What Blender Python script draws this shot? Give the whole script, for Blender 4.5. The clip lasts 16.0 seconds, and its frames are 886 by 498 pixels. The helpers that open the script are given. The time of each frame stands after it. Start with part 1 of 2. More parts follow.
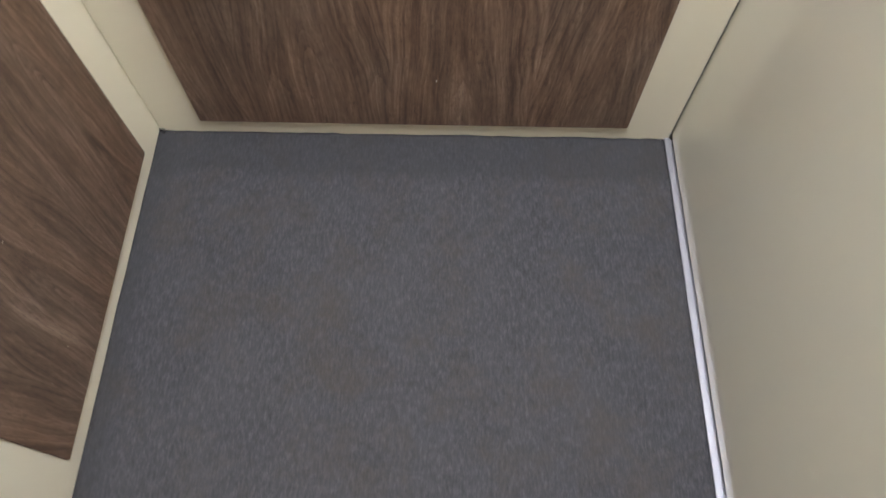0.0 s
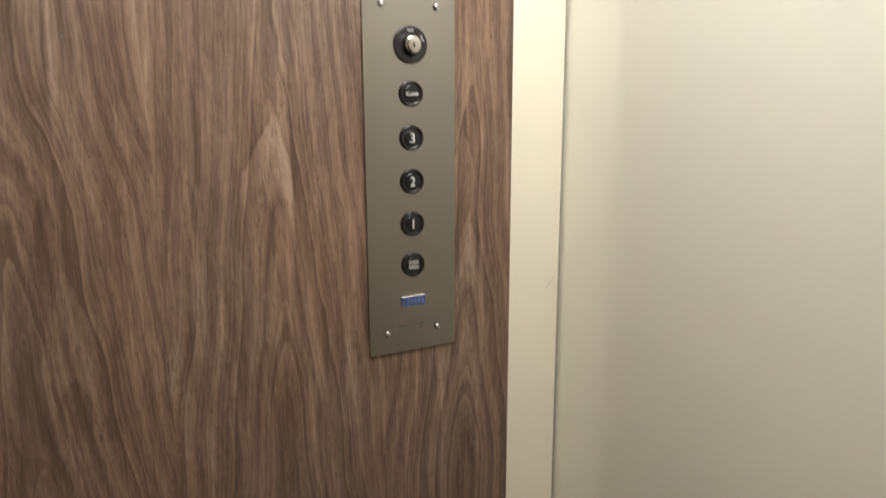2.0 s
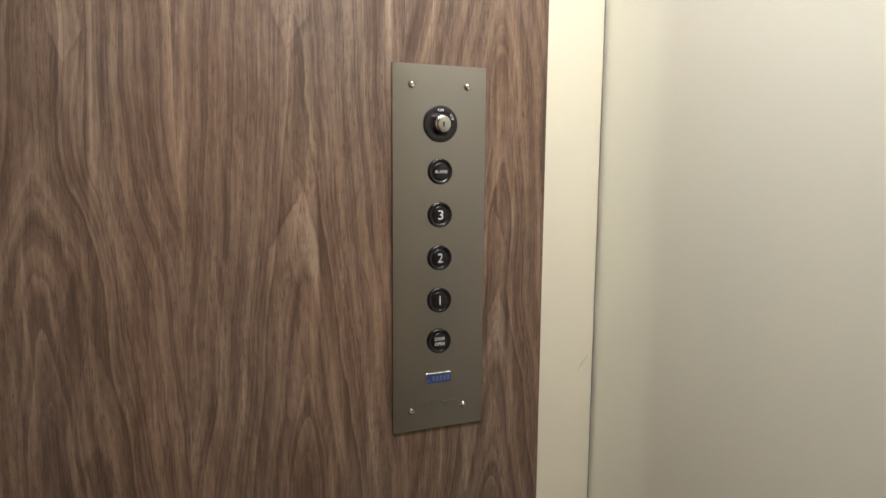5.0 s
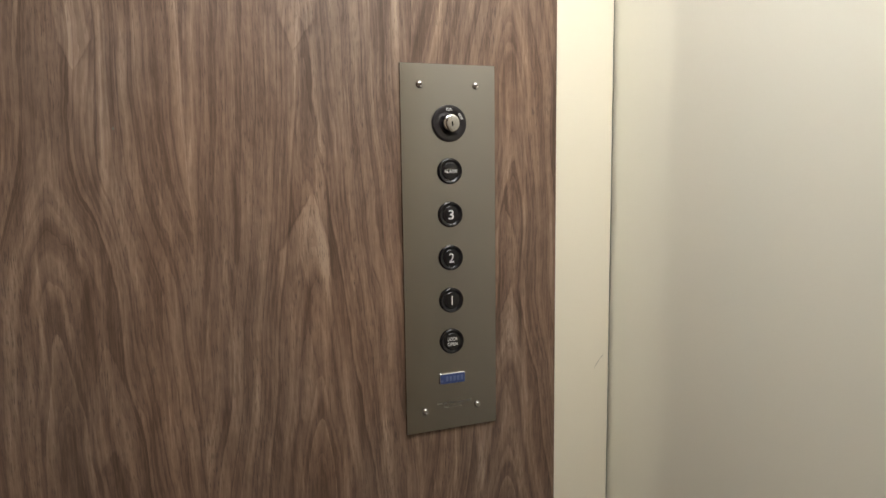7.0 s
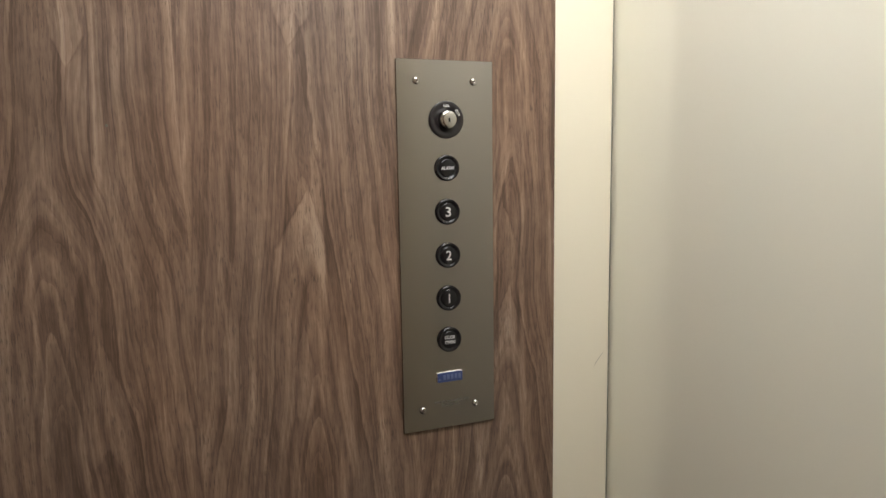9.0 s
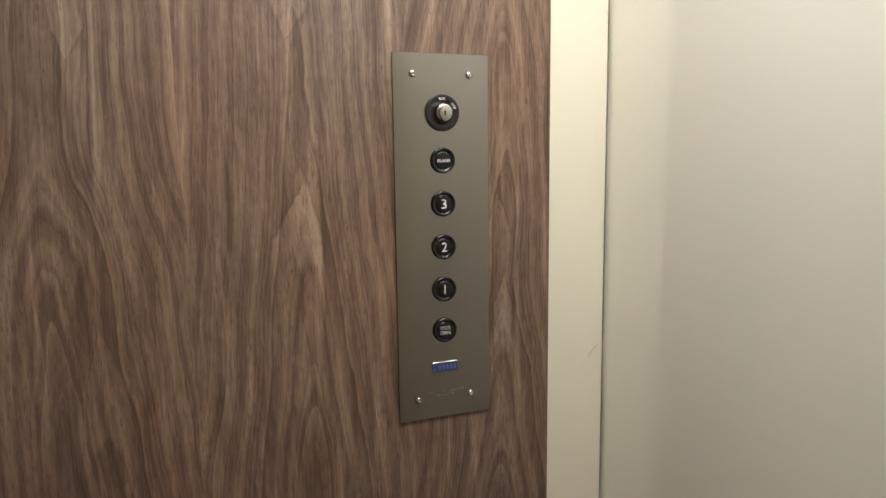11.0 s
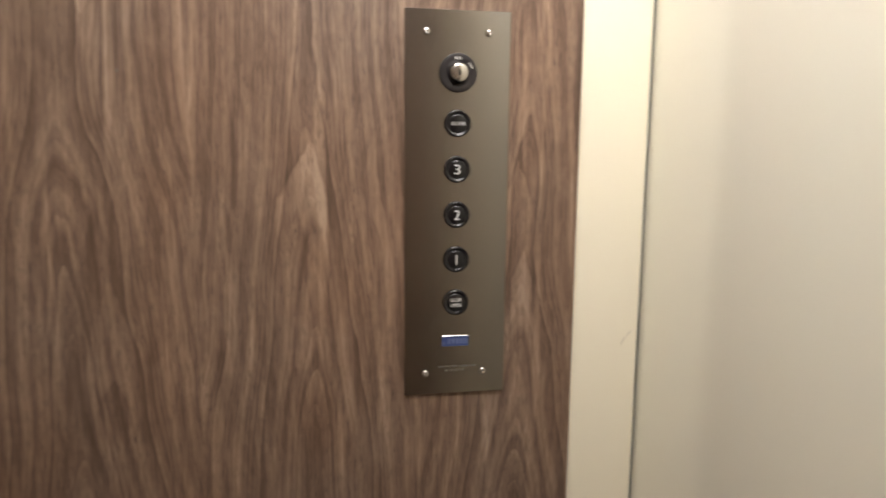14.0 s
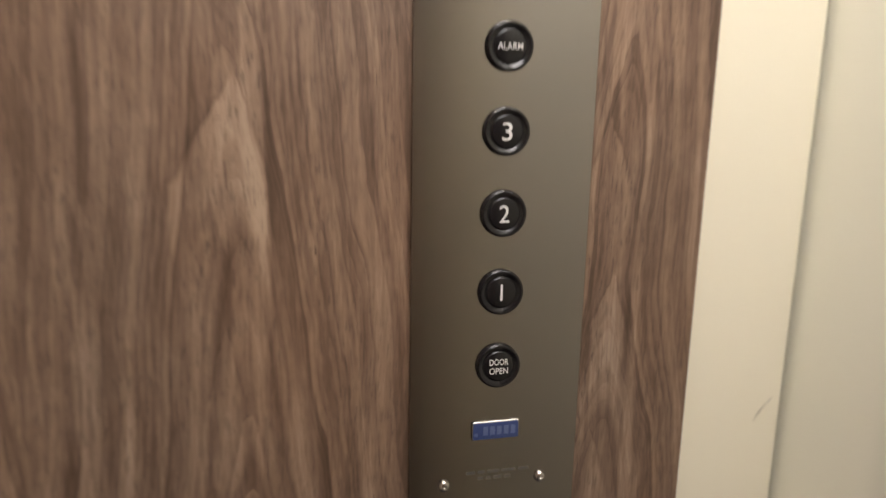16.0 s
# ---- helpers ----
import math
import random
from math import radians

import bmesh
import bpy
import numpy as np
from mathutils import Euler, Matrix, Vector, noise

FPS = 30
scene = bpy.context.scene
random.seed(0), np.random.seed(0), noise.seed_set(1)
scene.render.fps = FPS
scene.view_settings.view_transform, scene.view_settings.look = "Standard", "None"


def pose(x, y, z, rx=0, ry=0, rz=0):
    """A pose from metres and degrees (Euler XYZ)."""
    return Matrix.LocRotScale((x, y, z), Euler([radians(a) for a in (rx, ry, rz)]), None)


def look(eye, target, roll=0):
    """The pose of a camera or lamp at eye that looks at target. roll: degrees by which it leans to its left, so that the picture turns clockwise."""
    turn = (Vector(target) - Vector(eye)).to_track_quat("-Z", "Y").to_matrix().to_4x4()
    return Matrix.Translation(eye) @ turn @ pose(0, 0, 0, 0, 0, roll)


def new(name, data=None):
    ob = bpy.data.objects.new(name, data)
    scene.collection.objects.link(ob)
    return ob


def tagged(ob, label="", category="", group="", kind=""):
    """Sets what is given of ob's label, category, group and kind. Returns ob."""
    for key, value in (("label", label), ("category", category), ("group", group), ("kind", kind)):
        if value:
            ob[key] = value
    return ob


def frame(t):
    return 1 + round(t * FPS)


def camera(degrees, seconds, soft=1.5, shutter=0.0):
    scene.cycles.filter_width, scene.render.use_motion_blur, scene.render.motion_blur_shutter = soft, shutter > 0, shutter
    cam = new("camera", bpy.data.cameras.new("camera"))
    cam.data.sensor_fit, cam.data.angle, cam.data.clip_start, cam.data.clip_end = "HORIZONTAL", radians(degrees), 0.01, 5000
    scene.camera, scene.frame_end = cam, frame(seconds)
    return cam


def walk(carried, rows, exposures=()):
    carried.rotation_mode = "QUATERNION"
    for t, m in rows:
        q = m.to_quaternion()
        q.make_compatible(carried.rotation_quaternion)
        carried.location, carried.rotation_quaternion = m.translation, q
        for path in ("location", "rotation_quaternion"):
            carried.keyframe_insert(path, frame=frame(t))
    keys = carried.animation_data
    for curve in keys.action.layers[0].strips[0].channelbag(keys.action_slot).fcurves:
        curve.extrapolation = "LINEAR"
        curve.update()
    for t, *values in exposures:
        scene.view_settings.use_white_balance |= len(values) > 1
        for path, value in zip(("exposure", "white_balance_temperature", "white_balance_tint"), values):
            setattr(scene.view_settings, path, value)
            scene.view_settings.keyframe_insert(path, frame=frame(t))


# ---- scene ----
# The lift car: x = 0 is the middle of the button panel, y = 0 the face of the wood panelling, z = 0 the carpet.
cam = camera(65.4, 16.0, soft=1.5, shutter=0.5)
PATH = [
    (0, (-0.201, -0.82, 1.179), (-0.21, 0.049, -0.623), 0.5),
    (0.2, (-0.198, -0.79, 1.202), (-0.196, 0.045, -0.615), -1.0),
    (0.5, (-0.169, -0.76, 1.216), (-0.018, 0.082, -0.592), 3.3),
    (0.6, (-0.164, -0.758, 1.212), (0.079, 0.137, -0.56), 3.4),
    (0.8, (-0.178, -0.755, 1.219), (0.247, 0.334, -0.405), 1.5),
    (1, (-0.224, -0.781, 1.282), (0.371, 0.504, -0.131), 0.1),
    (1.2, (-0.253, -0.778, 1.339), (0.467, 0.658, 0.149), -0.6),
    (1.3, (-0.283, -0.782, 1.347), (0.495, 0.724, 0.286), -0.8),
    (1.4, (-0.308, -0.784, 1.36), (0.538, 0.809, 0.496), -0.7),
    (1.5, (-0.334, -0.774, 1.383), (0.565, 0.834, 0.604), -1.0),
    (2, (-0.391, -0.797, 1.43), (0.553, 0.921, 1.032), -0.2),
    (2.5, (-0.379, -0.811, 1.448), (0.537, 0.935, 1.112), 0.4),
    (3, (-0.35, -0.82, 1.462), (0.484, 0.968, 1.134), 1.3),
    (3.5, (-0.353, -0.817, 1.465), (0.467, 0.983, 1.166), 1.2),
    (4, (-0.357, -0.81, 1.466), (0.451, 0.999, 1.19), 1.2),
    (4.5, (-0.352, -0.805, 1.464), (0.454, 1.007, 1.203), 0.8),
    (7, (-0.332, -0.808, 1.463), (0.404, 1.034, 1.206), -0.8),
    (7.5, (-0.328, -0.805, 1.46), (0.401, 1.041, 1.208), -0.8),
    (8, (-0.319, -0.806, 1.462), (0.401, 1.043, 1.209), -0.9),
    (8.5, (-0.324, -0.806, 1.46), (0.41, 1.038, 1.214), -0.9),
    (9, (-0.319, -0.806, 1.462), (0.4, 1.042, 1.198), -0.9),
    (11.5, (-0.318, -0.819, 1.456), (0.402, 1.027, 1.178), -0.7),
    (12, (-0.312, -0.814, 1.45), (0.406, 1.03, 1.167), -0.6),
    (12.5, (-0.305, -0.807, 1.451), (0.417, 1.031, 1.137), -0.7),
    (13, (-0.293, -0.798, 1.433), (0.431, 1.033, 1.08), -0.7),
    (13.2, (-0.28, -0.791, 1.441), (0.432, 1.035, 1.043), -0.4),
    (13.5, (-0.259, -0.796, 1.415), (0.434, 1.045, 1.054), 0.5),
    (13.7, (-0.228, -0.792, 1.433), (0.377, 1.073, 1.038), 0.7),
    (14, (-0.17, -0.824, 1.423), (0.194, 1.12, 1.125), 0.5),
    (14.5, (-0.153, -0.823, 1.429), (0.061, 1.139, 1.108), 0.1),
    (15, (-0.196, -0.714, 1.426), (0.194, 1.219, 1.09), 1.9),
    (15.5, (-0.224, -0.572, 1.432), (0.414, 1.293, 1.094), 0.3),
    (16, (-0.148, -0.446, 1.408), (0.310, 1.459, 1.010), 1.1),
]
EXPOSURES = [(0.0, 1.43, 6600, 10), (0.5, 1.48, 6600, 10), (1.0, 1.22, 6700, 10), (1.5, 0.6, 7100, 11), (2.0, 0.2, 7200, 12), (3.0, -0.15, 7200, 12),
             (13.0, -0.12, 7200, 12), (14.0, 0.22, 7550, 16), (16.0, 0.08, 7550, 16)]
walk(cam, [(t, look(eye, target, roll)) for t, eye, target, roll in PATH], EXPOSURES)

# ---- light: the car's one ceiling fitting; no daylight reaches the car ----
LAMP_STRENGTH = 17.0
LAMP_COLOUR = (0.86, 0.92, 1.0)
world = bpy.data.worlds.new("world")
world.use_nodes = True
world.node_tree.nodes["Background"].inputs["Color"].default_value = (0.5, 0.5, 0.5, 1)
world.node_tree.nodes["Background"].inputs["Strength"].default_value = 0.02
scene.world = world

# ---- plan ----
GAP = 0.2527       # outer edge of the jamb, against the door
WOOD_R, WOOD_L, WOOD_B, WOOD_T = 0.156, -0.697, 0.046, 2.02
FACE = 0.010      # the steel wall lies this far behind the wood face
LEFT = -0.797     # side wall
REAR = -1.46
TOP = 2.16
DOOR_END = -0.86
PLATE_B, PLATE_T, PLATE_W = 1.1125, 1.5795, 0.127


# ---- node helpers ----
class Nodes:
    def __init__(self, name):
        self.mat = bpy.data.materials.new(name)
        self.mat.use_nodes = True
        self.tree = self.mat.node_tree
        self.bsdf = self.tree.nodes["Principled BSDF"]

    def add(self, kind, **inputs):
        node = self.tree.nodes.new(kind)
        for key, value in inputs.items():
            self.put(node, key.replace("_", " "), value)
        return node

    def put(self, node, key, value):
        if isinstance(value, bpy.types.NodeSocket):
            self.tree.links.new(value, node.inputs[key])
        else:
            node.inputs[key].default_value = value

    def math(self, op, a, b=0.0, c=0.0):
        node = self.tree.nodes.new("ShaderNodeMath")
        node.operation = op
        for n, value in enumerate((a, b, c)):
            self.put(node, n, value)
        return node.outputs[0]

    def coords(self, scale=(1, 1, 1), where="Object"):
        co = self.tree.nodes.new("ShaderNodeTexCoord")
        mp = self.add("ShaderNodeMapping", Vector=co.outputs[where])
        mp.inputs["Scale"].default_value = scale
        return mp.outputs[0]

    def noise(self, vector, scale, detail=4.0, rough=0.55, distortion=0.0):
        return self.add("ShaderNodeTexNoise", Vector=vector, Scale=scale, Detail=detail, Roughness=rough, Distortion=distortion).outputs[0]

    def ramp(self, fac, *stops):
        node = self.add("ShaderNodeValToRGB", Fac=fac)
        while len(node.color_ramp.elements) < len(stops):
            node.color_ramp.elements.new(0.5)
        for el, (at, col) in zip(node.color_ramp.elements, stops):
            el.position, el.color = at, (*col, 1) if len(col) == 3 else col
        return node.outputs[0]

    def grey(self, fac, *stops):
        return self.ramp(fac, *[(at, (v, v, v)) for at, v in stops])

    def mix(self, fac, a, b, blend="MIX"):
        node = self.tree.nodes.new("ShaderNodeMix")
        node.data_type, node.blend_type = "RGBA", blend
        for key, value in ((0, fac), (6, a), (7, b)):
            if not isinstance(value, bpy.types.NodeSocket) and key:
                value = (*value, 1)
            self.put(node, key, value)
        return node.outputs[2]

    def bump(self, height, strength, distance):
        return self.add("ShaderNodeBump", Height=height, Strength=strength, Distance=distance).outputs[0]

    def done(self, colour=None, rough=None, normal=None, metal=0.0, ior=1.45):
        for key, value in (("Base Color", colour), ("Roughness", rough), ("Normal", normal), ("Metallic", metal), ("IOR", ior)):
            if value is not None:
                if key == "Base Color" and not isinstance(value, bpy.types.NodeSocket):
                    value = (*value, 1)
                self.put(self.bsdf, key, value)
        return self.mat


def enamel(name, colour, rough=0.3, ior=1.5):
    """Semi-gloss paint on sheet steel: faint orange peel, slight unevenness of tone and gloss."""
    n = Nodes(name)
    co = n.coords()
    peel = n.noise(co, 420, 2)
    patch = n.noise(n.coords((1, 1, 0.6)), 3.0, 2, 0.4)
    dust = n.noise(co, 240, 4, 0.7)
    tone = n.mix(n.grey(patch, (0.2, 0.0), (0.8, 1.0)), [c * 0.97 for c in colour], colour)
    tone = n.mix(n.grey(dust, (0.60, 0.0), (0.85, 0.18)), tone, [c * 0.85 for c in colour])
    wave = n.noise(n.coords((1, 1, 0.35)), 7, 1)
    height = n.math("ADD", n.math("MULTIPLY", peel, 0.05), wave)
    return n.done(tone, rough, n.bump(height, 0.06, 0.004), 0.0, ior)


def walnut():
    """Flat-sawn walnut laminate: rings cut at a slant into nested pointed arches, straight grain between, fibres and short pores."""
    n = Nodes("walnut_laminate")
    co = n.tree.nodes.new("ShaderNodeTexCoord").outputs["Object"]
    sep = n.add("ShaderNodeSeparateXYZ", Vector=co)
    x, y, z = sep.outputs
    u = n.math("ADD", x, y)

    def plane(su, sz, shift=0.0, across=u):
        return n.add("ShaderNodeCombineXYZ", X=n.math("MULTIPLY", across, su), Y=n.math("MULTIPLY", z, sz), Z=shift).outputs[0]

    def centred(value):
        return n.math("SUBTRACT", value, 0.5)

    def line(value, scale, detail=3.0, rough=0.6):
        node = n.tree.nodes.new("ShaderNodeTexNoise")
        node.noise_dimensions = "1D"
        for key, given in (("W", value), ("Scale", scale), ("Detail", detail), ("Roughness", rough)):
            n.put(node, key, given)
        return node.outputs[0]

    big = centred(n.noise(plane(4.5, 1.3), 1.0, 2))
    mid = centred(n.noise(plane(20.0, 4.6, 3.0), 1.0, 3))
    jag = centred(n.noise(plane(60.0, 20.0, 17.0), 1.0, 3, 0.6))
    small = centred(n.noise(plane(130.0, 12.0, 7.0), 1.0, 4))
    flow = n.math("ADD", u, n.math("ADD", n.math("MULTIPLY", big, 0.030), n.math("MULTIPLY", mid, 0.014)))
    flow = n.math("ADD", flow, n.math("MULTIPLY", small, 0.0022))
    # growth rings: hearts of the cut at u = -0.18, -0.44 and 0.08, each cut at its own depth
    bent = n.math("ADD", u, n.math("ADD", n.math("MULTIPLY", big, 0.050), n.math("MULTIPLY", mid, 0.012)))
    turn = n.math("MULTIPLY", n.math("ADD", bent, 0.178), 1 / 0.262)
    heart = n.math("FLOOR", n.math("ADD", turn, 0.5))
    away = n.math("MULTIPLY", n.math("PINGPONG", turn, 0.5), 0.262)
    sway = centred(line(n.math("MULTIPLY_ADD", heart, 7.3, z), 3.2, 1.0))
    depth = n.math("MULTIPLY_ADD", sway, 0.034, n.math("MULTIPLY_ADD", z, 0.105, n.math("MULTIPLY", heart, 0.0137)))
    radius = n.math("ADD", n.math("SQRT", n.math("MULTIPLY_ADD", away, away, 0.010 ** 2)), depth)
    for value, weight in ((mid, 0.0100), (jag, 0.0030), (small, 0.0022)):
        radius = n.math("MULTIPLY_ADD", value, weight, radius)
    ring = n.math("MULTIPLY_ADD", centred(line(radius, 70.0, 2.0)), 2.6, n.math("MULTIPLY", radius, 1 / 0.0092))
    saw = n.math("FRACT", ring)
    # each ring is pale inside its edge, darkens inwards and ends in a thin dark line; some rings are faint
    tone = n.grey(saw, (0.0, 0.02), (0.05, 0.26), (0.45, 0.47), (0.90, 0.80), (0.975, 0.72), (1.0, 0.02))
    vivid = n.grey(line(n.math("FLOOR", ring), 0.83, 1.0), (0.36, 0.15), (0.62, 1.0))
    patch = n.grey(n.noise(plane(9.0, 4.0, 41.0), 1.0, 2), (0.35, 0.45), (0.65, 1.0))
    vivid = n.math("MULTIPLY", vivid, patch)
    bands = line(radius, 48.0, 5.0, 0.66)
    streak = n.noise(plane(76.0, 2.0, 1.0, flow), 1.0, 5, 0.70)
    pale = n.grey(n.noise(plane(52.0, 3.0, 71.0, flow), 1.0, 3, 0.5), (0.58, 0.0), (0.70, 1.0))
    fibre = n.noise(plane(460.0, 13.0, 5.0, flow), 1.0, 4, 0.7)
    flame = n.noise(plane(34.0, 9.0, 21.0), 1.0, 4, 0.7, 0.6)
    mottle = n.noise(plane(150.0, 42.0, 61.0, flow), 1.0, 3, 0.65)
    pore = n.noise(plane(820.0, 58.0, 9.0, flow), 1.0, 2, 0.6)
    clump = n.noise(plane(26.0, 5.0, 33.0, flow), 1.0, 3, 0.6)
    fac = n.math("MULTIPLY_ADD", n.math("MULTIPLY", centred(tone), vivid), 0.34, 0.498)
    for value, weight in ((bands, 0.66), (streak, 0.56), (flame, 0.30), (fibre, 0.38), (mottle, 0.20)):
        fac = n.math("ADD", fac, n.math("MULTIPLY", centred(value), weight))
    fac = n.math("MULTIPLY_ADD", pale, 0.17, fac)
    # crowns where the saw left a ring: a point, widening to a tongue, pale or dark, with a thin dark rim
    # (across, apex, up or down, widest half, shoulder, lean, length, strength, rim)
    for across, apex, way, half, shoulder, lean, length, strength, rim in (
            (-0.172, 1.429, 1, 0.030, 0.070, -0.18, 0.190, 0.130, 0.13), (-0.190, 1.352, 1, 0.013, 0.050, 0.0, 0.100, -0.120, 0.0),
            (-0.184, 1.268, 1, 0.012, 0.050, -0.04, 0.120, 0.085, 0.10), (-0.196, 1.160, 1, 0.022, 0.060, -0.05, 0.130, -0.070, 0.08),
            (0.078, 1.407, 1, 0.017, 0.050, 0.04, 0.120, 0.140, 0.08), (0.087, 1.296, 1, 0.014, 0.040, -0.03, 0.120, 0.130, 0.10),
            (0.076, 1.176, 1, 0.013, 0.040, 0.0, 0.100, 0.090, 0.06), (-0.412, 1.352, 1, 0.036, 0.110, 0.0, 0.190, -0.090, 0.0),
            (-0.402, 1.276, 1, 0.016, 0.060, 0.05, 0.150, 0.080, 0.06), (-0.404, 1.154, 1, 0.034, 0.060, 0.03, 0.120, -0.120, 0.05),
            (-0.412, 1.558, -1, 0.016, 0.030, 0.10, 0.120, 0.100, 0.07), (-0.190, 1.585, -1, 0.022, 0.040, 0.16, 0.140, 0.100, 0.07),
            (-0.300, 1.560, -1, 0.009, 0.060, 0.0, 0.200, 0.090, 0.0), (-0.345, 1.330, 1, 0.008, 0.050, 0.16, 0.300, 0.100, 0.0),
            (-0.205, 0.960, 1, 0.024, 0.070, 0.0, 0.130, 0.110, 0.10), (-0.390, 0.770, 1, 0.030, 0.070, 0.0, 0.140, 0.120, 0.10),
            (0.060, 0.800, 1, 0.020, 0.060, 0.0, 0.130, 0.120, 0.10), (-0.130, 0.640, 1, 0.018, 0.060, 0.0, 0.120, 0.110, 0.08),
            (-0.175, 0.190, 1, 0.020, 0.060, 0.0, 0.120, 0.110, 0.08), (-0.330, 0.200, 1, 0.022, 0.060, 0.0, 0.120, 0.100, 0.08),
            (-0.520, 0.200, 1, 0.022, 0.060, 0.0, 0.120, 0.110, 0.08), (0.010, 0.220, 1, 0.018, 0.060, 0.0, 0.120, 0.100, 0.08)):
        drop = n.math("MULTIPLY", n.math("SUBTRACT", apex, n.math("MULTIPLY_ADD", mid, 0.020, z)), way)
        near = n.math("MINIMUM", drop, shoulder)
        axis = n.math("MULTIPLY_ADD", near, lean, across)
        off = n.math("ABSOLUTE", n.math("SUBTRACT", n.math("ADD", n.math("MULTIPLY_ADD", small, 0.007, u), n.math("MULTIPLY", jag, 0.010)), axis))
        edge = n.math("DIVIDE", off, n.math("MAXIMUM", n.math("MULTIPLY", near, half / shoulder), 0.0001))
        fade = n.grey(n.math("DIVIDE", drop, length), (0.0, 0.0), (0.04, 1.0), (0.40, 0.75), (1.0, 0.0))
        fac = n.math("MULTIPLY_ADD", n.math("MULTIPLY", n.grey(edge, (0.80, 1.0), (1.0, 0.0)), fade), strength, fac)
        if rim:
            fac = n.math("MULTIPLY_ADD", n.math("MULTIPLY", n.grey(n.math("MULTIPLY", edge, 0.5), (0.46, 0.0), (0.52, 1.0), (0.60, 0.35), (0.85, 0.0)), fade), -rim, fac)
    colour = n.ramp(fac, (0.22, (0.052, 0.031, 0.021)), (0.38, (0.112, 0.069, 0.049)), (0.52, (0.181, 0.117, 0.086)),
                    (0.66, (0.265, 0.185, 0.140)), (0.82, (0.370, 0.275, 0.211)))
    # slow drift between a greyer and a redder brown
    drift = n.noise(plane(5.0, 1.8, 13.0), 1.0, 3)
    colour = n.mix(n.grey(drift, (0.35, 0.0), (0.65, 1.0)), n.mix(1.0, colour, (0.97, 1.0, 1.0), "MULTIPLY"), n.mix(1.0, colour, (1.05, 0.96, 0.87), "MULTIPLY"))
    pores = n.math("MULTIPLY", n.grey(pore, (0.54, 0.0), (0.66, 0.78)), n.grey(clump, (0.35, 0.20), (0.65, 1.0)))
    colour = n.mix(pores, colour, (0.060, 0.038, 0.027))
    height = n.math("SUBTRACT", n.math("MULTIPLY", fibre, 0.5), pores)
    return n.done(colour, n.grey(fibre, (0.3, 0.40), (0.7, 0.52)), n.bump(height, 0.15, 0.0004), 0.0, 1.5)


def brushed(name, colour, rough, lines=(6.0, 6.0, 900.0), strength=0.10):
    """Metal with fine brush lines and faint finger smears."""
    n = Nodes(name)
    line = n.noise(n.coords(lines), 1.0, 3, 0.7)
    smear = n.noise(n.coords((1, 1, 1)), 38, 5, 0.65)
    tone = n.mix(n.grey(line, (0.3, 0.0), (0.7, 1.0)), [c * 0.93 for c in colour], colour)
    return n.done(n.mix(n.grey(smear, (0.45, 0.0), (0.75, 1.0)), tone, [c * 0.96 for c in colour]), rough, n.bump(line, strength, 0.0003), 1.0)


def plain(name, colour, rough=0.4, metal=0.0, fleck=0.0):
    n = Nodes(name)
    grain = n.noise(n.coords(), 650, 3)
    tone = n.mix(n.grey(grain, (0.3, 0.0), (0.7, 1.0)), [c * (1 - fleck) for c in colour], colour)
    return n.done(tone, n.grey(grain, (0.2, rough), (0.9, min(1, rough + 0.08))), None, metal)


def carpet_pile():
    """Blue-grey heathered cut pile: fine flecks along the car, brown tread stains, darker strips beside two walls."""
    n = Nodes("carpet_pile")
    yarn = n.noise(n.coords((230, 62, 230)), 1.0, 4, 0.72)
    tuft = n.noise(n.coords((95, 38, 95)), 1.0, 4, 0.7)
    cloud = n.noise(n.coords((1, 0.8, 1)), 9, 5, 0.65)
    dirt = n.math("MULTIPLY_ADD", yarn, 0.16, n.math("SUBTRACT", n.noise(n.coords(), 6.5, 6, 0.72), 0.08))
    spots = n.noise(n.coords(), 30, 3, 0.6)
    colour = n.ramp(yarn, (0.25, (0.042, 0.041, 0.048)), (0.5, (0.077, 0.076, 0.087)), (0.75, (0.137, 0.135, 0.149)))
    colour = n.mix(n.grey(tuft, (0.38, 0.50), (0.60, 0.0)), colour, (0.042, 0.040, 0.050))
    colour = n.mix(n.grey(cloud, (0.35, 0.0), (0.70, 0.24)), colour, (0.120, 0.118, 0.133))
    colour = n.mix(n.grey(dirt, (0.48, 0.0), (0.66, 0.50)), colour, (0.084, 0.069, 0.059))
    colour = n.mix(n.grey(spots, (0.58, 0.0), (0.74, 0.45)), colour, (0.050, 0.045, 0.048))
    # colour darkens in ragged strips along the panelled wall and the side wall
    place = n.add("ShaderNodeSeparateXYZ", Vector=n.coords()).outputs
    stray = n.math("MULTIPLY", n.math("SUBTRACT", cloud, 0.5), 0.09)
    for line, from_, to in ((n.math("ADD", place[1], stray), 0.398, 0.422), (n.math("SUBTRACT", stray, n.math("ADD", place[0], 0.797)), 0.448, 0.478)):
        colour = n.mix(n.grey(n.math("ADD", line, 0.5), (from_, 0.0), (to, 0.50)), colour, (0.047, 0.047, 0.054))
    height = n.math("ADD", yarn, tuft)
    return n.done(colour, 0.95, n.bump(height, 0.45, 0.003))


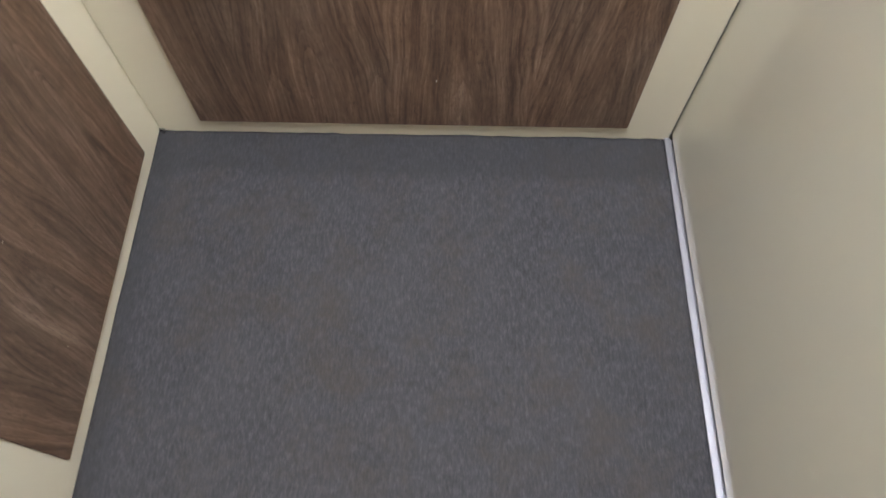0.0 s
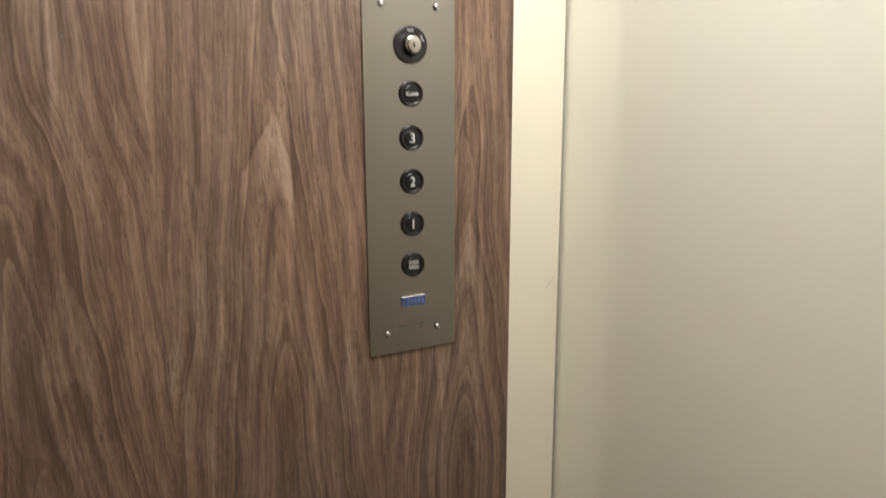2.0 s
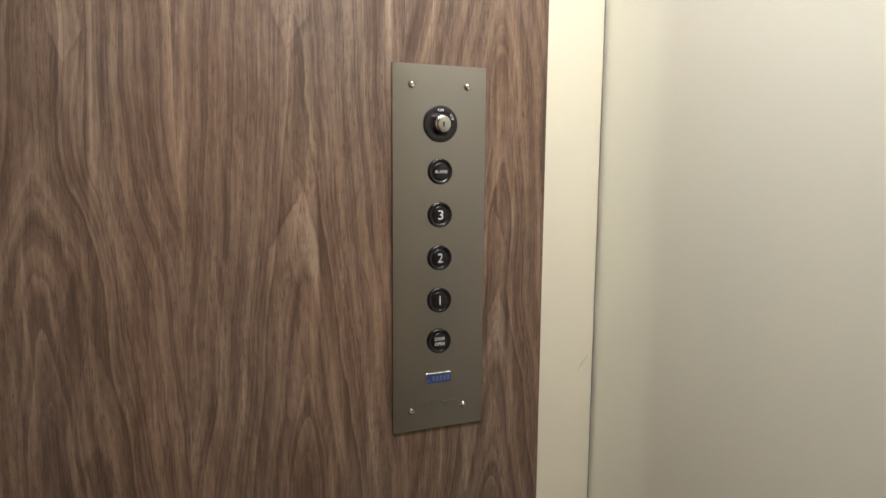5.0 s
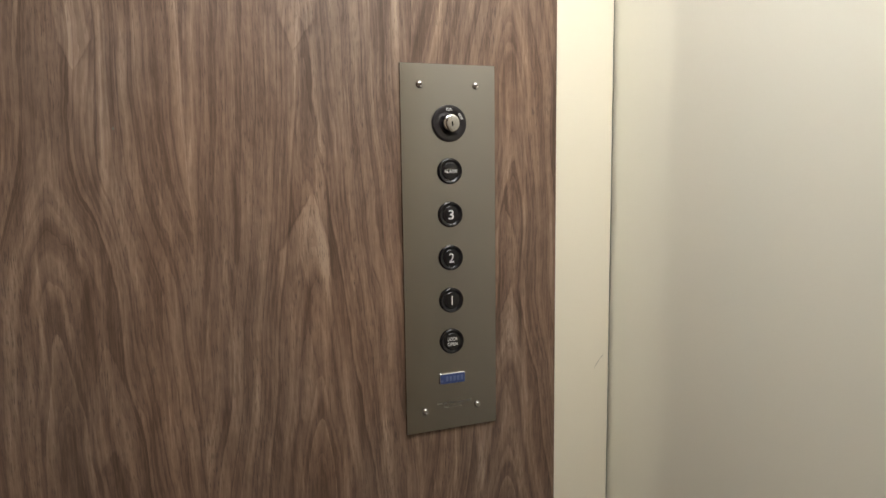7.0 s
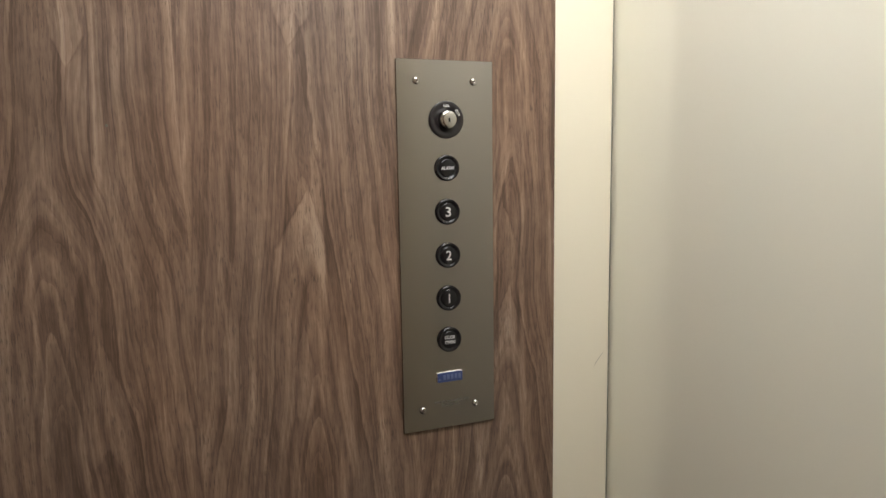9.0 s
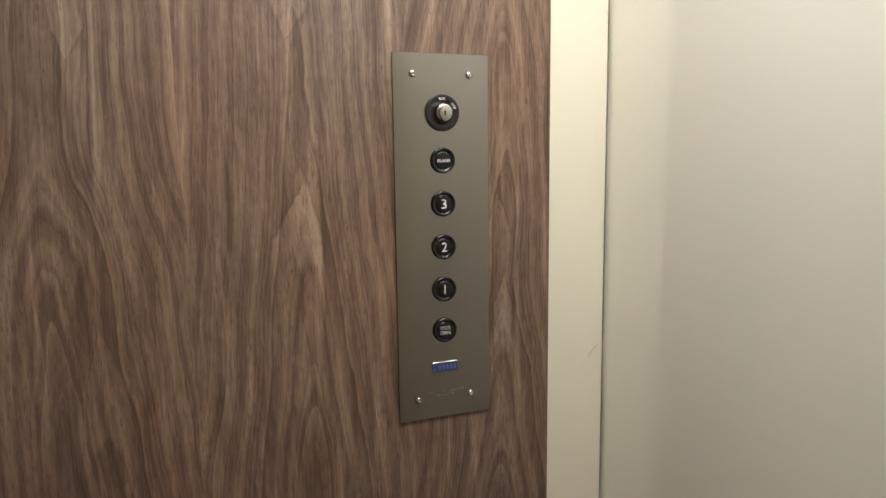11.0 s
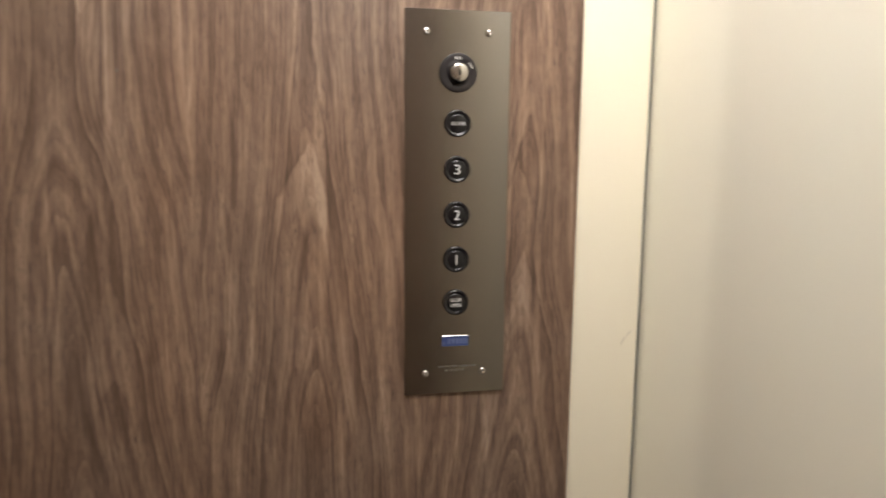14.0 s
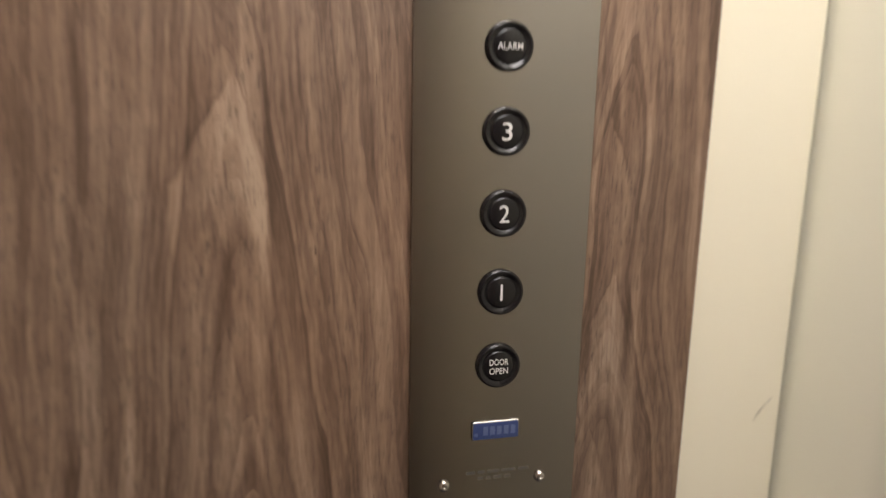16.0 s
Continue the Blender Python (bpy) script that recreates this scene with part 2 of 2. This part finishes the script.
CREAM = enamel("cream_enamel", (0.85, 0.785, 0.63), 0.42)
DOOR_CREAM = enamel("door_enamel", (0.84, 0.82, 0.705), 0.12, 2.0)
WHITE = enamel("ceiling_enamel", (0.62, 0.60, 0.54), 0.5)
WALNUT = walnut()
WOOD_EDGE = plain("laminate_edge", (0.075, 0.048, 0.034), 0.6, fleck=0.3)
STEEL = brushed("brushed_steel", (0.370, 0.347, 0.325), 0.18)
CHROME = brushed("polished_chrome", (0.54, 0.52, 0.50), 0.20, (40, 40, 40), 0.02)
ALUMINIUM = brushed("sill_aluminium", (0.58, 0.58, 0.65), 0.55, (300, 4, 300))
BLACK = plain("black_bakelite", (0.010, 0.009, 0.010), 0.20, fleck=0.2)
COLLAR = plain("collar_black", (0.015, 0.012, 0.013), 0.36, fleck=0.2)
LEGEND = plain("legend_white", (0.66, 0.65, 0.63), 0.5, fleck=0.1)
ENGRAVED = plain("engraved_metal", (0.16, 0.15, 0.13), 0.5, 0.6)
BLUE = plain("badge_blue", (0.040, 0.066, 0.185), 0.40, fleck=0.25)
BADGE_PALE = plain("badge_pale", (0.115, 0.150, 0.280), 0.40, fleck=0.2)
RUBBER = plain("black_rubber", (0.012, 0.012, 0.014), 0.55, fleck=0.3)
GREY = enamel("grey_enamel", (0.34, 0.34, 0.32), 0.4)
BEIGE = enamel("landing_enamel", (0.50, 0.46, 0.37), 0.4)
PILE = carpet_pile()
FRAY = plain("frayed_yarn", (0.040, 0.034, 0.040), 0.95, fleck=0.3)
SCUFF = plain("scuff_grey", (0.68, 0.62, 0.50), 0.7, fleck=0.3)
glow = Nodes("lamp_diffuser")
glow.put(glow.bsdf, "Emission Color", (*LAMP_COLOUR, 1))
glow.put(glow.bsdf, "Emission Strength", LAMP_STRENGTH)
DIFFUSER = glow.done((0.8, 0.8, 0.78), 0.5)


# ---- mesh helpers ----
def finish(bm, name, material, smooth=False):
    bmesh.ops.recalc_face_normals(bm, faces=bm.faces)
    mesh = bpy.data.meshes.new(name)
    bm.to_mesh(mesh)
    bm.free()
    mesh.materials.append(material)
    for poly in mesh.polygons:
        poly.use_smooth = smooth
    return mesh


def part(name, bm, material, parent=None, label="", smooth=False):
    ob = new(name, finish(bm, name, material, smooth))
    if parent:
        ob.parent = parent
    return tagged(ob, label)


def setting(name, bm, material, label, category, smooth=False):
    return tagged(part(name, bm, material, smooth=smooth), label, category, kind="structure")


def box(x0, x1, y0, y1, z0, z1, bevel=0.0, segments=2):
    bm = bmesh.new()
    bmesh.ops.create_cube(bm, size=1)
    bmesh.ops.scale(bm, vec=(x1 - x0, y1 - y0, z1 - z0), verts=bm.verts)
    bmesh.ops.translate(bm, vec=((x0 + x1) / 2, (y0 + y1) / 2, (z0 + z1) / 2), verts=bm.verts)
    if bevel:
        bmesh.ops.bevel(bm, geom=bm.edges[:], offset=bevel, segments=segments, profile=0.5, affect="EDGES")
    return bm


def slab(u0, u1, v0, v1, w0, w1, radius, axis="y", soft=0.0008, steps=5):
    """An upright board with rounded corners: u along the wall, v up, w0 to w1 its thickness along the axis."""
    bm = bmesh.new()
    ring = []
    for cu, cv, start in ((u1 - radius, v1 - radius, 0), (u0 + radius, v1 - radius, 90), (u0 + radius, v0 + radius, 180), (u1 - radius, v0 + radius, 270)):
        for k in range(steps + 1):
            a = radians(start + 90 * k / steps)
            ring.append((cu + radius * math.cos(a), cv + radius * math.sin(a)))
    mu, mv = (u0 + u1) / 2, (v0 + v1) / 2
    layers = []
    for w, inset in ((w0, soft), (w0 + math.copysign(soft, w1 - w0), 0), (w1, 0)):
        ku, kv = 1 - 2 * inset / (u1 - u0), 1 - 2 * inset / (v1 - v0)
        flat = [(mu + (u - mu) * ku, mv + (v - mv) * kv) for u, v in ring]
        layers.append([bm.verts.new((u, w, v) if axis == "y" else (w, u, v)) for u, v in flat])
    for low, high in zip(layers, layers[1:]):
        for k in range(len(ring)):
            bm.faces.new((low[k], low[k - 1], high[k - 1], high[k]))
    bm.faces.new(layers[0])
    bm.faces.new(layers[-1])
    return bm


def strand(bm, points, radius):
    """A thin four-sided thread along some points."""
    rows = []
    for p in points:
        rows.append([bm.verts.new(Vector(p) + Vector(d) * radius) for d in ((1, 0, 0), (0, 0, 1), (-1, 0, 0), (0, 0, -1))])
    for low, high in zip(rows, rows[1:]):
        for k in range(4):
            bm.faces.new((low[k], low[k - 1], high[k - 1], high[k]))


def lathe(profile, x, z, y=0.0, steps=48):
    """A turned shape about an axis that points out of the wall (towards -y); profile: (radius, height)."""
    bm = bmesh.new()
    rings = []
    for r, h in profile:
        if r == 0:
            rings.append([bm.verts.new((x, y - h, z))])
        else:
            rings.append([bm.verts.new((x + r * math.cos(a), y - h, z + r * math.sin(a))) for a in (2 * math.pi * k / steps for k in range(steps))])
    for low, high in zip(rings, rings[1:]):
        for k in range(steps):
            a, b = low[k % len(low)], low[(k + 1) % len(low)]
            c, d = high[(k + 1) % len(high)], high[k % len(high)]
            corners = [v for n, v in enumerate((a, b, c, d)) if v not in (a, b, c, d)[:n]]
            if len(corners) > 2:
                bm.faces.new(corners)
    return bm


def lettering(text, height, width, x, y, z, bold=0.0, turn=0.0):
    """Raised characters on an upright face, centred at x, z, as one bmesh; width squeezes the line to that length."""
    curve = bpy.data.curves.new("lettering", "FONT")
    curve.body, curve.align_x, curve.align_y, curve.size = text, "CENTER", "CENTER", 1.0
    curve.extrude, curve.offset, curve.resolution_u = 0.004, bold, 6
    ob = bpy.data.objects.new("lettering", curve)
    scene.collection.objects.link(ob)
    bpy.context.view_layer.update()
    mesh = bpy.data.meshes.new_from_object(ob.evaluated_get(bpy.context.evaluated_depsgraph_get()))
    bpy.data.objects.remove(ob)
    bpy.data.curves.remove(curve)
    bm = bmesh.new()
    bm.from_mesh(mesh)
    bpy.data.meshes.remove(mesh)
    xs, ys = [v.co.x for v in bm.verts], [v.co.y for v in bm.verts]
    mx, my = (min(xs) + max(xs)) / 2, (min(ys) + max(ys)) / 2
    kx, ky = width / (max(xs) - min(xs)), height / (max(ys) - min(ys))
    c, s = math.cos(radians(turn)), math.sin(radians(turn))
    for v in bm.verts:
        a, b = (v.co.x - mx) * kx, (v.co.y - my) * ky
        v.co = (x + a * c - b * s, y - v.co.z * 0.03, z + a * s + b * c)
    return bm


# ---- the car ----
def build_shell():
    north = setting("wall_north", box(LEFT + 0.0015, GAP, FACE, FACE + 0.045, -0.05, TOP, 0.003), CREAM,
                    "cream enamelled steel wall that carries the button panel", "wall")
    west = setting("wall_west", box(LEFT - 0.045, LEFT, REAR - 0.045, FACE + 0.045, -0.05, TOP), CREAM, "cream enamelled steel side wall of the car", "wall")
    setting("wall_south", box(LEFT, GAP + 0.10, REAR - 0.045, REAR, -0.05, TOP), WALNUT, "plain walnut laminate wall", "wall")
    setting("wall_east", box(GAP, GAP + 0.004, REAR, DOOR_END + 0.03, -0.05, TOP), CREAM, "plain cream return wall beside the car door", "wall")
    setting("transom", box(GAP, GAP + 0.004, DOOR_END + 0.03, FACE, 2.04, TOP), CREAM, "plain cream transom over the car door", "wall")
    setting("ceiling", box(LEFT - 0.045, GAP + 0.10, REAR - 0.045, FACE + 0.045, TOP, TOP + 0.04), WHITE, "plain painted car ceiling", "ceiling")
    setting("floor", box(LEFT, GAP + 0.10, REAR, FACE, -0.05, -0.009), RUBBER, "car platform beneath the carpet", "floor")
    # walnut laminate boards, screwed on proud of the steel
    board = part("wood_panel", slab(WOOD_L, WOOD_R, WOOD_B, WOOD_T, 0.0, FACE + 0.001, 0.004), WALNUT, north, "walnut laminate board with arched grain")
    part("edge_strip", box(WOOD_L + 0.006, WOOD_R - 0.006, 0.002, FACE, WOOD_B - 0.0012, WOOD_B + 0.001), WOOD_EDGE, board, "dark raw edge of the board")
    side = part("wood_panel", slab(-0.6575, -0.0770, WOOD_B, WOOD_T, LEFT + 0.006, LEFT - 0.001, 0.004, "x"), WALNUT, west, "walnut laminate board on the side wall")
    part("edge_strip", box(LEFT, LEFT + 0.004, -0.6515, -0.0830, WOOD_B - 0.0012, WOOD_B + 0.001), WOOD_EDGE, side, "dark raw edge of the board")
    return north, west


def build_carpet():
    """Carpet with a slightly wavy lie and cut edges that ride up unevenly against the walls."""
    bm = bmesh.new()
    x0, x1, y0, y1 = LEFT, GAP - 0.0095, REAR, FACE
    nx, ny = 110, 150
    grid = []
    for i in range(nx + 1):
        col = []
        for j in range(ny + 1):
            x, y = x0 + (x1 - x0) * i / nx, y0 + (y1 - y0) * j / ny
            lie = 0.0012 * noise.noise((x * 6, y * 6, 1)) + 0.0006 * noise.noise((x * 25, y * 25, 2))
            wall = max(0.0, 1 - (y1 - y) / 0.03)
            side = max(0.0, 1 - (x - x0) / 0.03)
            ride = wall * (-0.001 + 0.004 * noise.noise((x * 9, 5, 0)) + 0.002 * noise.noise((x * 40, 7, 0)))
            ride += side * (0.001 + 0.003 * noise.noise((y * 9, 9, 0)))
            col.append(bm.verts.new((x, y, lie + ride)))
        grid.append(col)
    for i in range(nx):
        for j in range(ny):
            bm.faces.new((grid[i][j], grid[i + 1][j], grid[i + 1][j + 1], grid[i][j + 1]))
    skirt = [v for v in bm.edges if v.is_boundary]
    low = bmesh.ops.extrude_edge_only(bm, edges=skirt)["geom"]
    for v in low:
        if isinstance(v, bmesh.types.BMVert):
            v.co.z = -0.009
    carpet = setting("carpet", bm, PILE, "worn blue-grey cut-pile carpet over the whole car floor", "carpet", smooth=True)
    fray = bmesh.new()
    rng = random.Random(4)
    for k in range(26):
        x, y = LEFT + rng.uniform(0.001, 0.014), FACE - rng.uniform(0.001, 0.012)
        z, a, lean = 0.001, rng.uniform(0, 6.3), rng.uniform(0.0006, 0.0016)
        points = []
        for step in range(7):
            points.append((max(LEFT + 0.0008, x), min(FACE - 0.0008, y), z))
            x, y, z, a = x + lean * math.cos(a), y + lean * math.sin(a), z + rng.uniform(0.0006, 0.0016) * (1 - step / 8), a + rng.uniform(-0.9, 0.9)
        strand(fray, points, 0.0005)
    part("loose_threads", fray, FRAY, carpet, "dark frayed threads in the corner")


def build_door():
    door = setting("door_1", box(GAP + 0.0045, GAP + 0.034, DOOR_END, FACE + 0.010, 0.006, 2.06, 0.004, 3), DOOR_CREAM,
                   "closed cream semi-gloss sliding car door, lightly scuffed", "door")
    part("lead_edge", box(GAP + 0.010, GAP + 0.030, FACE + 0.010, FACE + 0.016, 0.008, 2.05, 0.002), RUBBER, door, "black rubber leading edge")
    sill = setting("door_sill", box(GAP - 0.0092, GAP + 0.003, DOOR_END, FACE, -0.012, 0.0025, 0.001), ALUMINIUM, "bright worn aluminium threshold strip along the door", "sill")
    part("sill_track", box(GAP + 0.004, GAP + 0.06, DOOR_END - 0.5, FACE, -0.03, -0.004), ALUMINIUM, sill, "grooved door track")


def build_landing():
    """What the opening shows beyond the car door: guide post, black bumper with screws, landing frame and wall."""
    setting("door_post", box(GAP + 0.0005, 0.300, FACE + 0.016, FACE + 0.045, -0.05, 2.06, 0.002), GREY, "grey painted post behind the jamb of the car", "door frame")
    strip = tagged(part("bumper_strip", box(0.300, 0.352, FACE + 0.018, FACE + 0.045, -0.05, 2.06, 0.002), RUBBER),
                   "black rubber bumper strip with bright screws on the landing frame", "door bumper")
    part("rib", box(0.318, 0.324, FACE + 0.013, FACE + 0.019, -0.04, 2.05, 0.001), RUBBER, strip)
    for z in (0.40, 0.715, 1.032, 1.349, 1.666):
        part("screw", lathe([(0.004, 0), (0.0036, 0.0014), (0.002, 0.0024), (0, 0.0027)], 0.334, z, FACE + 0.0182, 16), CHROME, strip, "bright screw head", True)
    frame_ob = setting("landing_frame", box(0.352, 0.372, FACE + 0.022, FACE + 0.045, -0.05, 2.06, 0.001), GREY, "beige-grey painted landing door frame", "door frame")
    part("frame_face", box(0.372, 0.455, FACE + 0.012, FACE + 0.045, -0.05, 2.06, 0.002), BEIGE, frame_ob, "beige painted face")
    bead = bmesh.new()
    steps = 60
    rows = []
    for k in range(steps + 1):
        z = -0.05 + 2.11 * k / steps
        w = 0.004 + 0.003 * noise.noise((0, 3, z * 7))
        rows.append([bead.verts.new((0.455 + a, FACE + 0.045 - b, z)) for a, b in ((0, 0), (0, 0.030), (w, 0.034), (0.008 + w, 0.030), (0.012, 0))])
    for low, high in zip(rows, rows[1:]):
        for k in range(4):
            bead.faces.new((low[k], low[k + 1], high[k + 1], high[k]))
    part("caulk_bead", bead, CREAM, frame_ob, "cracked uneven bead of old caulking")
    setting("landing_wall", box(0.468, 0.72, FACE + 0.014, FACE + 0.045, -0.05, TOP), CREAM, "cream painted wall of the landing", "wall")


def build_lamp():
    lamp = tagged(part("ceiling_light", box(-0.28, 0.22, -0.80, -0.22, TOP - 0.022, TOP, 0.003), WHITE), "flush ceiling light with a white diffuser", "ceiling light")
    part("diffuser", box(-0.26, 0.20, -0.78, -0.24, TOP - 0.030, TOP - 0.0222, 0.002), DIFFUSER, lamp, "glowing white diffuser")


# ---- the button panel ----
def build_button(panel, z, lines, size):
    """A black turned button: rolled rim, sloping well, flat cap with a white legend."""
    profile = [(0.0162, 0), (0.0162, 0.0018), (0.0159, 0.0030), (0.0153, 0.0037), (0.0146, 0.0039), (0.0138, 0.0037),
               (0.0118, 0.0025), (0.0112, 0.0021), (0.0109, 0.0025), (0.0105, 0.0030), (0.0099, 0.0032), (0, 0.0033)]
    button = part("button", lathe(profile, 0.0, z, -0.0030), BLACK, panel, "glossy black round push button", True)
    for text, dz, height, width, bold in lines:
        if text == "|":
            bm = box(-0.0008, 0.0008, -0.00655, -0.0060, z - size, z + size, 0.0002)
        else:
            bm = lettering(text, height, width, 0.0, -0.0064, z + dz, bold)
        part("legend", bm, LEGEND, button, "white engraved legend")


def build_screw(panel, x, z):
    profile = [(0.0045, 0), (0.0045, 0.0006), (0.0042, 0.0017), (0.0034, 0.0027), (0.0022, 0.0033), (0.0012, 0.0034), (0.0011, 0.0016), (0, 0.0016)]
    part("screw", lathe(profile, x, z, -0.0030, 24), CHROME, panel, "domed bright security screw", True)


def build_panel():
    plate = slab(-PLATE_W / 2, PLATE_W / 2, PLATE_B, PLATE_T, -0.0030, 0.0006, 0.0010, soft=0.0004)
    panel = tagged(part("control_panel", plate, STEEL), "brushed steel lift button panel screwed to walnut boards", "control panel")
    for x, z in ((-0.0380, 1.5540), (0.0370, 1.5540), (-0.0375, 1.1400), (0.0360, 1.1400)):
        build_screw(panel, x, z)
    # run/stop key switch
    collar = part("key_switch", lathe([(0.0229, 0), (0.0229, 0.0016), (0.0224, 0.0024), (0.0215, 0.0027), (0.0113, 0.0027), (0.0111, 0.0020), (0, 0.0020)], 0, 1.5075, -0.0030, 64),
                  COLLAR, panel, "black round collar of the run-stop key switch", True)
    part("lock_barrel", lathe([(0.0112, 0.001), (0.0112, 0.0075), (0.0109, 0.0090), (0.0101, 0.0102), (0.0088, 0.0109), (0.0070, 0.0112), (0, 0.0113)], 0, 1.5075, -0.0030, 48),
         CHROME, collar, "polished chrome lock barrel", True)
    key = bmesh.new()
    outline = [(-0.0011, 0.0040), (0.0011, 0.0040), (0.0011, 0.0012), (0.0019, 0.0004), (0.0008, -0.0008), (0.0016, -0.0018), (0.0012, -0.0040), (-0.0006, -0.0040), (-0.0006, -0.0014), (-0.0014, 0.0000)]
    face = key.faces.new([key.verts.new((a, -0.0146, 1.5075 + b)) for a, b in ((0.8 * p, 0.72 * q - 0.0008) for p, q in outline)])
    top = bmesh.ops.extrude_face_region(key, geom=[face])["geom"]
    bmesh.ops.translate(key, vec=(0, 0.0006, 0), verts=[v for v in top if isinstance(v, bmesh.types.BMVert)])
    part("keyway", key, BLACK, collar, "dark keyway slot")
    part("legend", lettering("RUN", 0.0034, 0.0076, -0.0006, -0.0058, 1.5075 + 0.0170, 0.02), LEGEND, collar, "white legend")
    a = radians(60)
    part("legend", lettering("STOP", 0.0032, 0.0086, 0.0168 * math.sin(a), -0.0058, 1.5075 + 0.0168 * math.cos(a), 0.02, -58), LEGEND, collar, "white legend")
    # buttons from the top down
    build_button(panel, 1.4485, [("ALARM", 0.0, 0.0045, 0.0170, 0.004)], 0)
    build_button(panel, 1.3940, [("3", 0.0, 0.0120, 0.0070, 0.003)], 0)
    build_button(panel, 1.3390, [("2", 0.0, 0.0120, 0.0070, 0.003)], 0)
    build_button(panel, 1.2840, [("|", 0.0, 0, 0, 0)], 0.0058)
    build_button(panel, 1.2300, [("DOOR", 0.0033, 0.0046, 0.0138, 0.008), ("OPEN", -0.0033, 0.0046, 0.0138, 0.008)], 0)
    # maker's badge: bright frame, blue enamel field, pale block marks
    badge = part("badge", slab(-0.0180, 0.0180, 1.1735, 1.1880, -0.0046, -0.0028, 0.0018, soft=0.0004), CHROME, panel, "small blue enamel badge in a bright frame")
    part("field", slab(-0.0172, 0.0172, 1.1742, 1.1868, -0.0049, -0.0042, 0.0014, soft=0.0002), BLUE, badge, "blue enamel field")
    for k in range(5):
        x = -0.0095 + 0.0052 * k
        part("mark", box(x, x + 0.0034, -0.0051, -0.0047, 1.1775, 1.1840, 0.0001), BADGE_PALE, badge, "pale block mark")
    part("mark", box(-0.0160, -0.0135, -0.0051, -0.0047, 1.1770, 1.1795, 0.0001), BADGE_PALE, badge, "pale block mark")
    # two faint engraved lines that cannot be read
    for row, (z, spans) in enumerate(((1.1465, ((-0.021, 0.007), (-0.012, 0.005), (-0.005, 0.009), (0.006, 0.011), (0.019, 0.008))),
                                      (1.1415, ((-0.012, 0.004), (-0.006, 0.004), (0.0, 0.006), (0.008, 0.005))))):
        for x, w in spans:
            part("engraving", box(x, x + w, -0.00312, -0.0028, z, z + 0.0024), ENGRAVED, panel, "worn engraved lettering")


def build_marks(north, west):
    """A scuff on the jamb and small chips in the boards."""
    bm = bmesh.new()
    rows = []
    for k in range(13):
        s = k / 12
        x, z = 0.2275 + 0.0165 * s, 1.160 + 0.021 * s ** 0.75
        w = 0.0007 * math.sin(math.pi * min(1, 0.08 + s * 0.9)) * (0.7 + 0.3 * math.sin(9 * s))
        rows.append((bm.verts.new((x - w, FACE - 0.0003, z + w)), bm.verts.new((x + w, FACE - 0.0003, z - w))))
    for (a, b), (c, d) in zip(rows, rows[1:]):
        bm.faces.new((a, b, d, c))
    bmesh.ops.solidify(bm, geom=bm.faces[:], thickness=0.0003)
    part("scuff", bm, SCUFF, north, "grey scuff on the enamel")
    for x, z, w, h, mat, label in ((-0.224, 0.181, 0.0011, 0.0034, LEGEND, "small white chip in the laminate"), (-0.379, 1.500, 0.0014, 0.0017, ENGRAVED, "small dark dent in the laminate"),
                                   (-0.126, 1.316, 0.0005, 0.0040, WOOD_EDGE, "fine dark scratch in the laminate")):
        bm = lathe([(1, 0), (0.8, 0.18), (0, 0.22)], 0, 0, 0, 10)
        bmesh.ops.scale(bm, vec=(w, 0.001, h), verts=bm.verts)
        bmesh.ops.translate(bm, vec=(x, 0.0, z), verts=bm.verts)
        part("chip", bm, mat, north, label, True)
    for y, z, size in ((-0.424, 0.354, 0.0022), (-0.499, 0.136, 0.0018), (-0.561, 0.152, 0.0014)):
        bm = bmesh.new()
        bmesh.ops.create_icosphere(bm, subdivisions=1, radius=1)
        bmesh.ops.scale(bm, vec=(0.0004, size * 0.6, size), verts=bm.verts)
        bmesh.ops.translate(bm, vec=(LEFT + 0.006, y, z), verts=bm.verts)
        part("chip", bm, SCUFF, west, "small pale chip in the laminate", True)


walls = build_shell()
build_carpet()
build_door()
build_landing()
build_lamp()
build_panel()
build_marks(*walls)
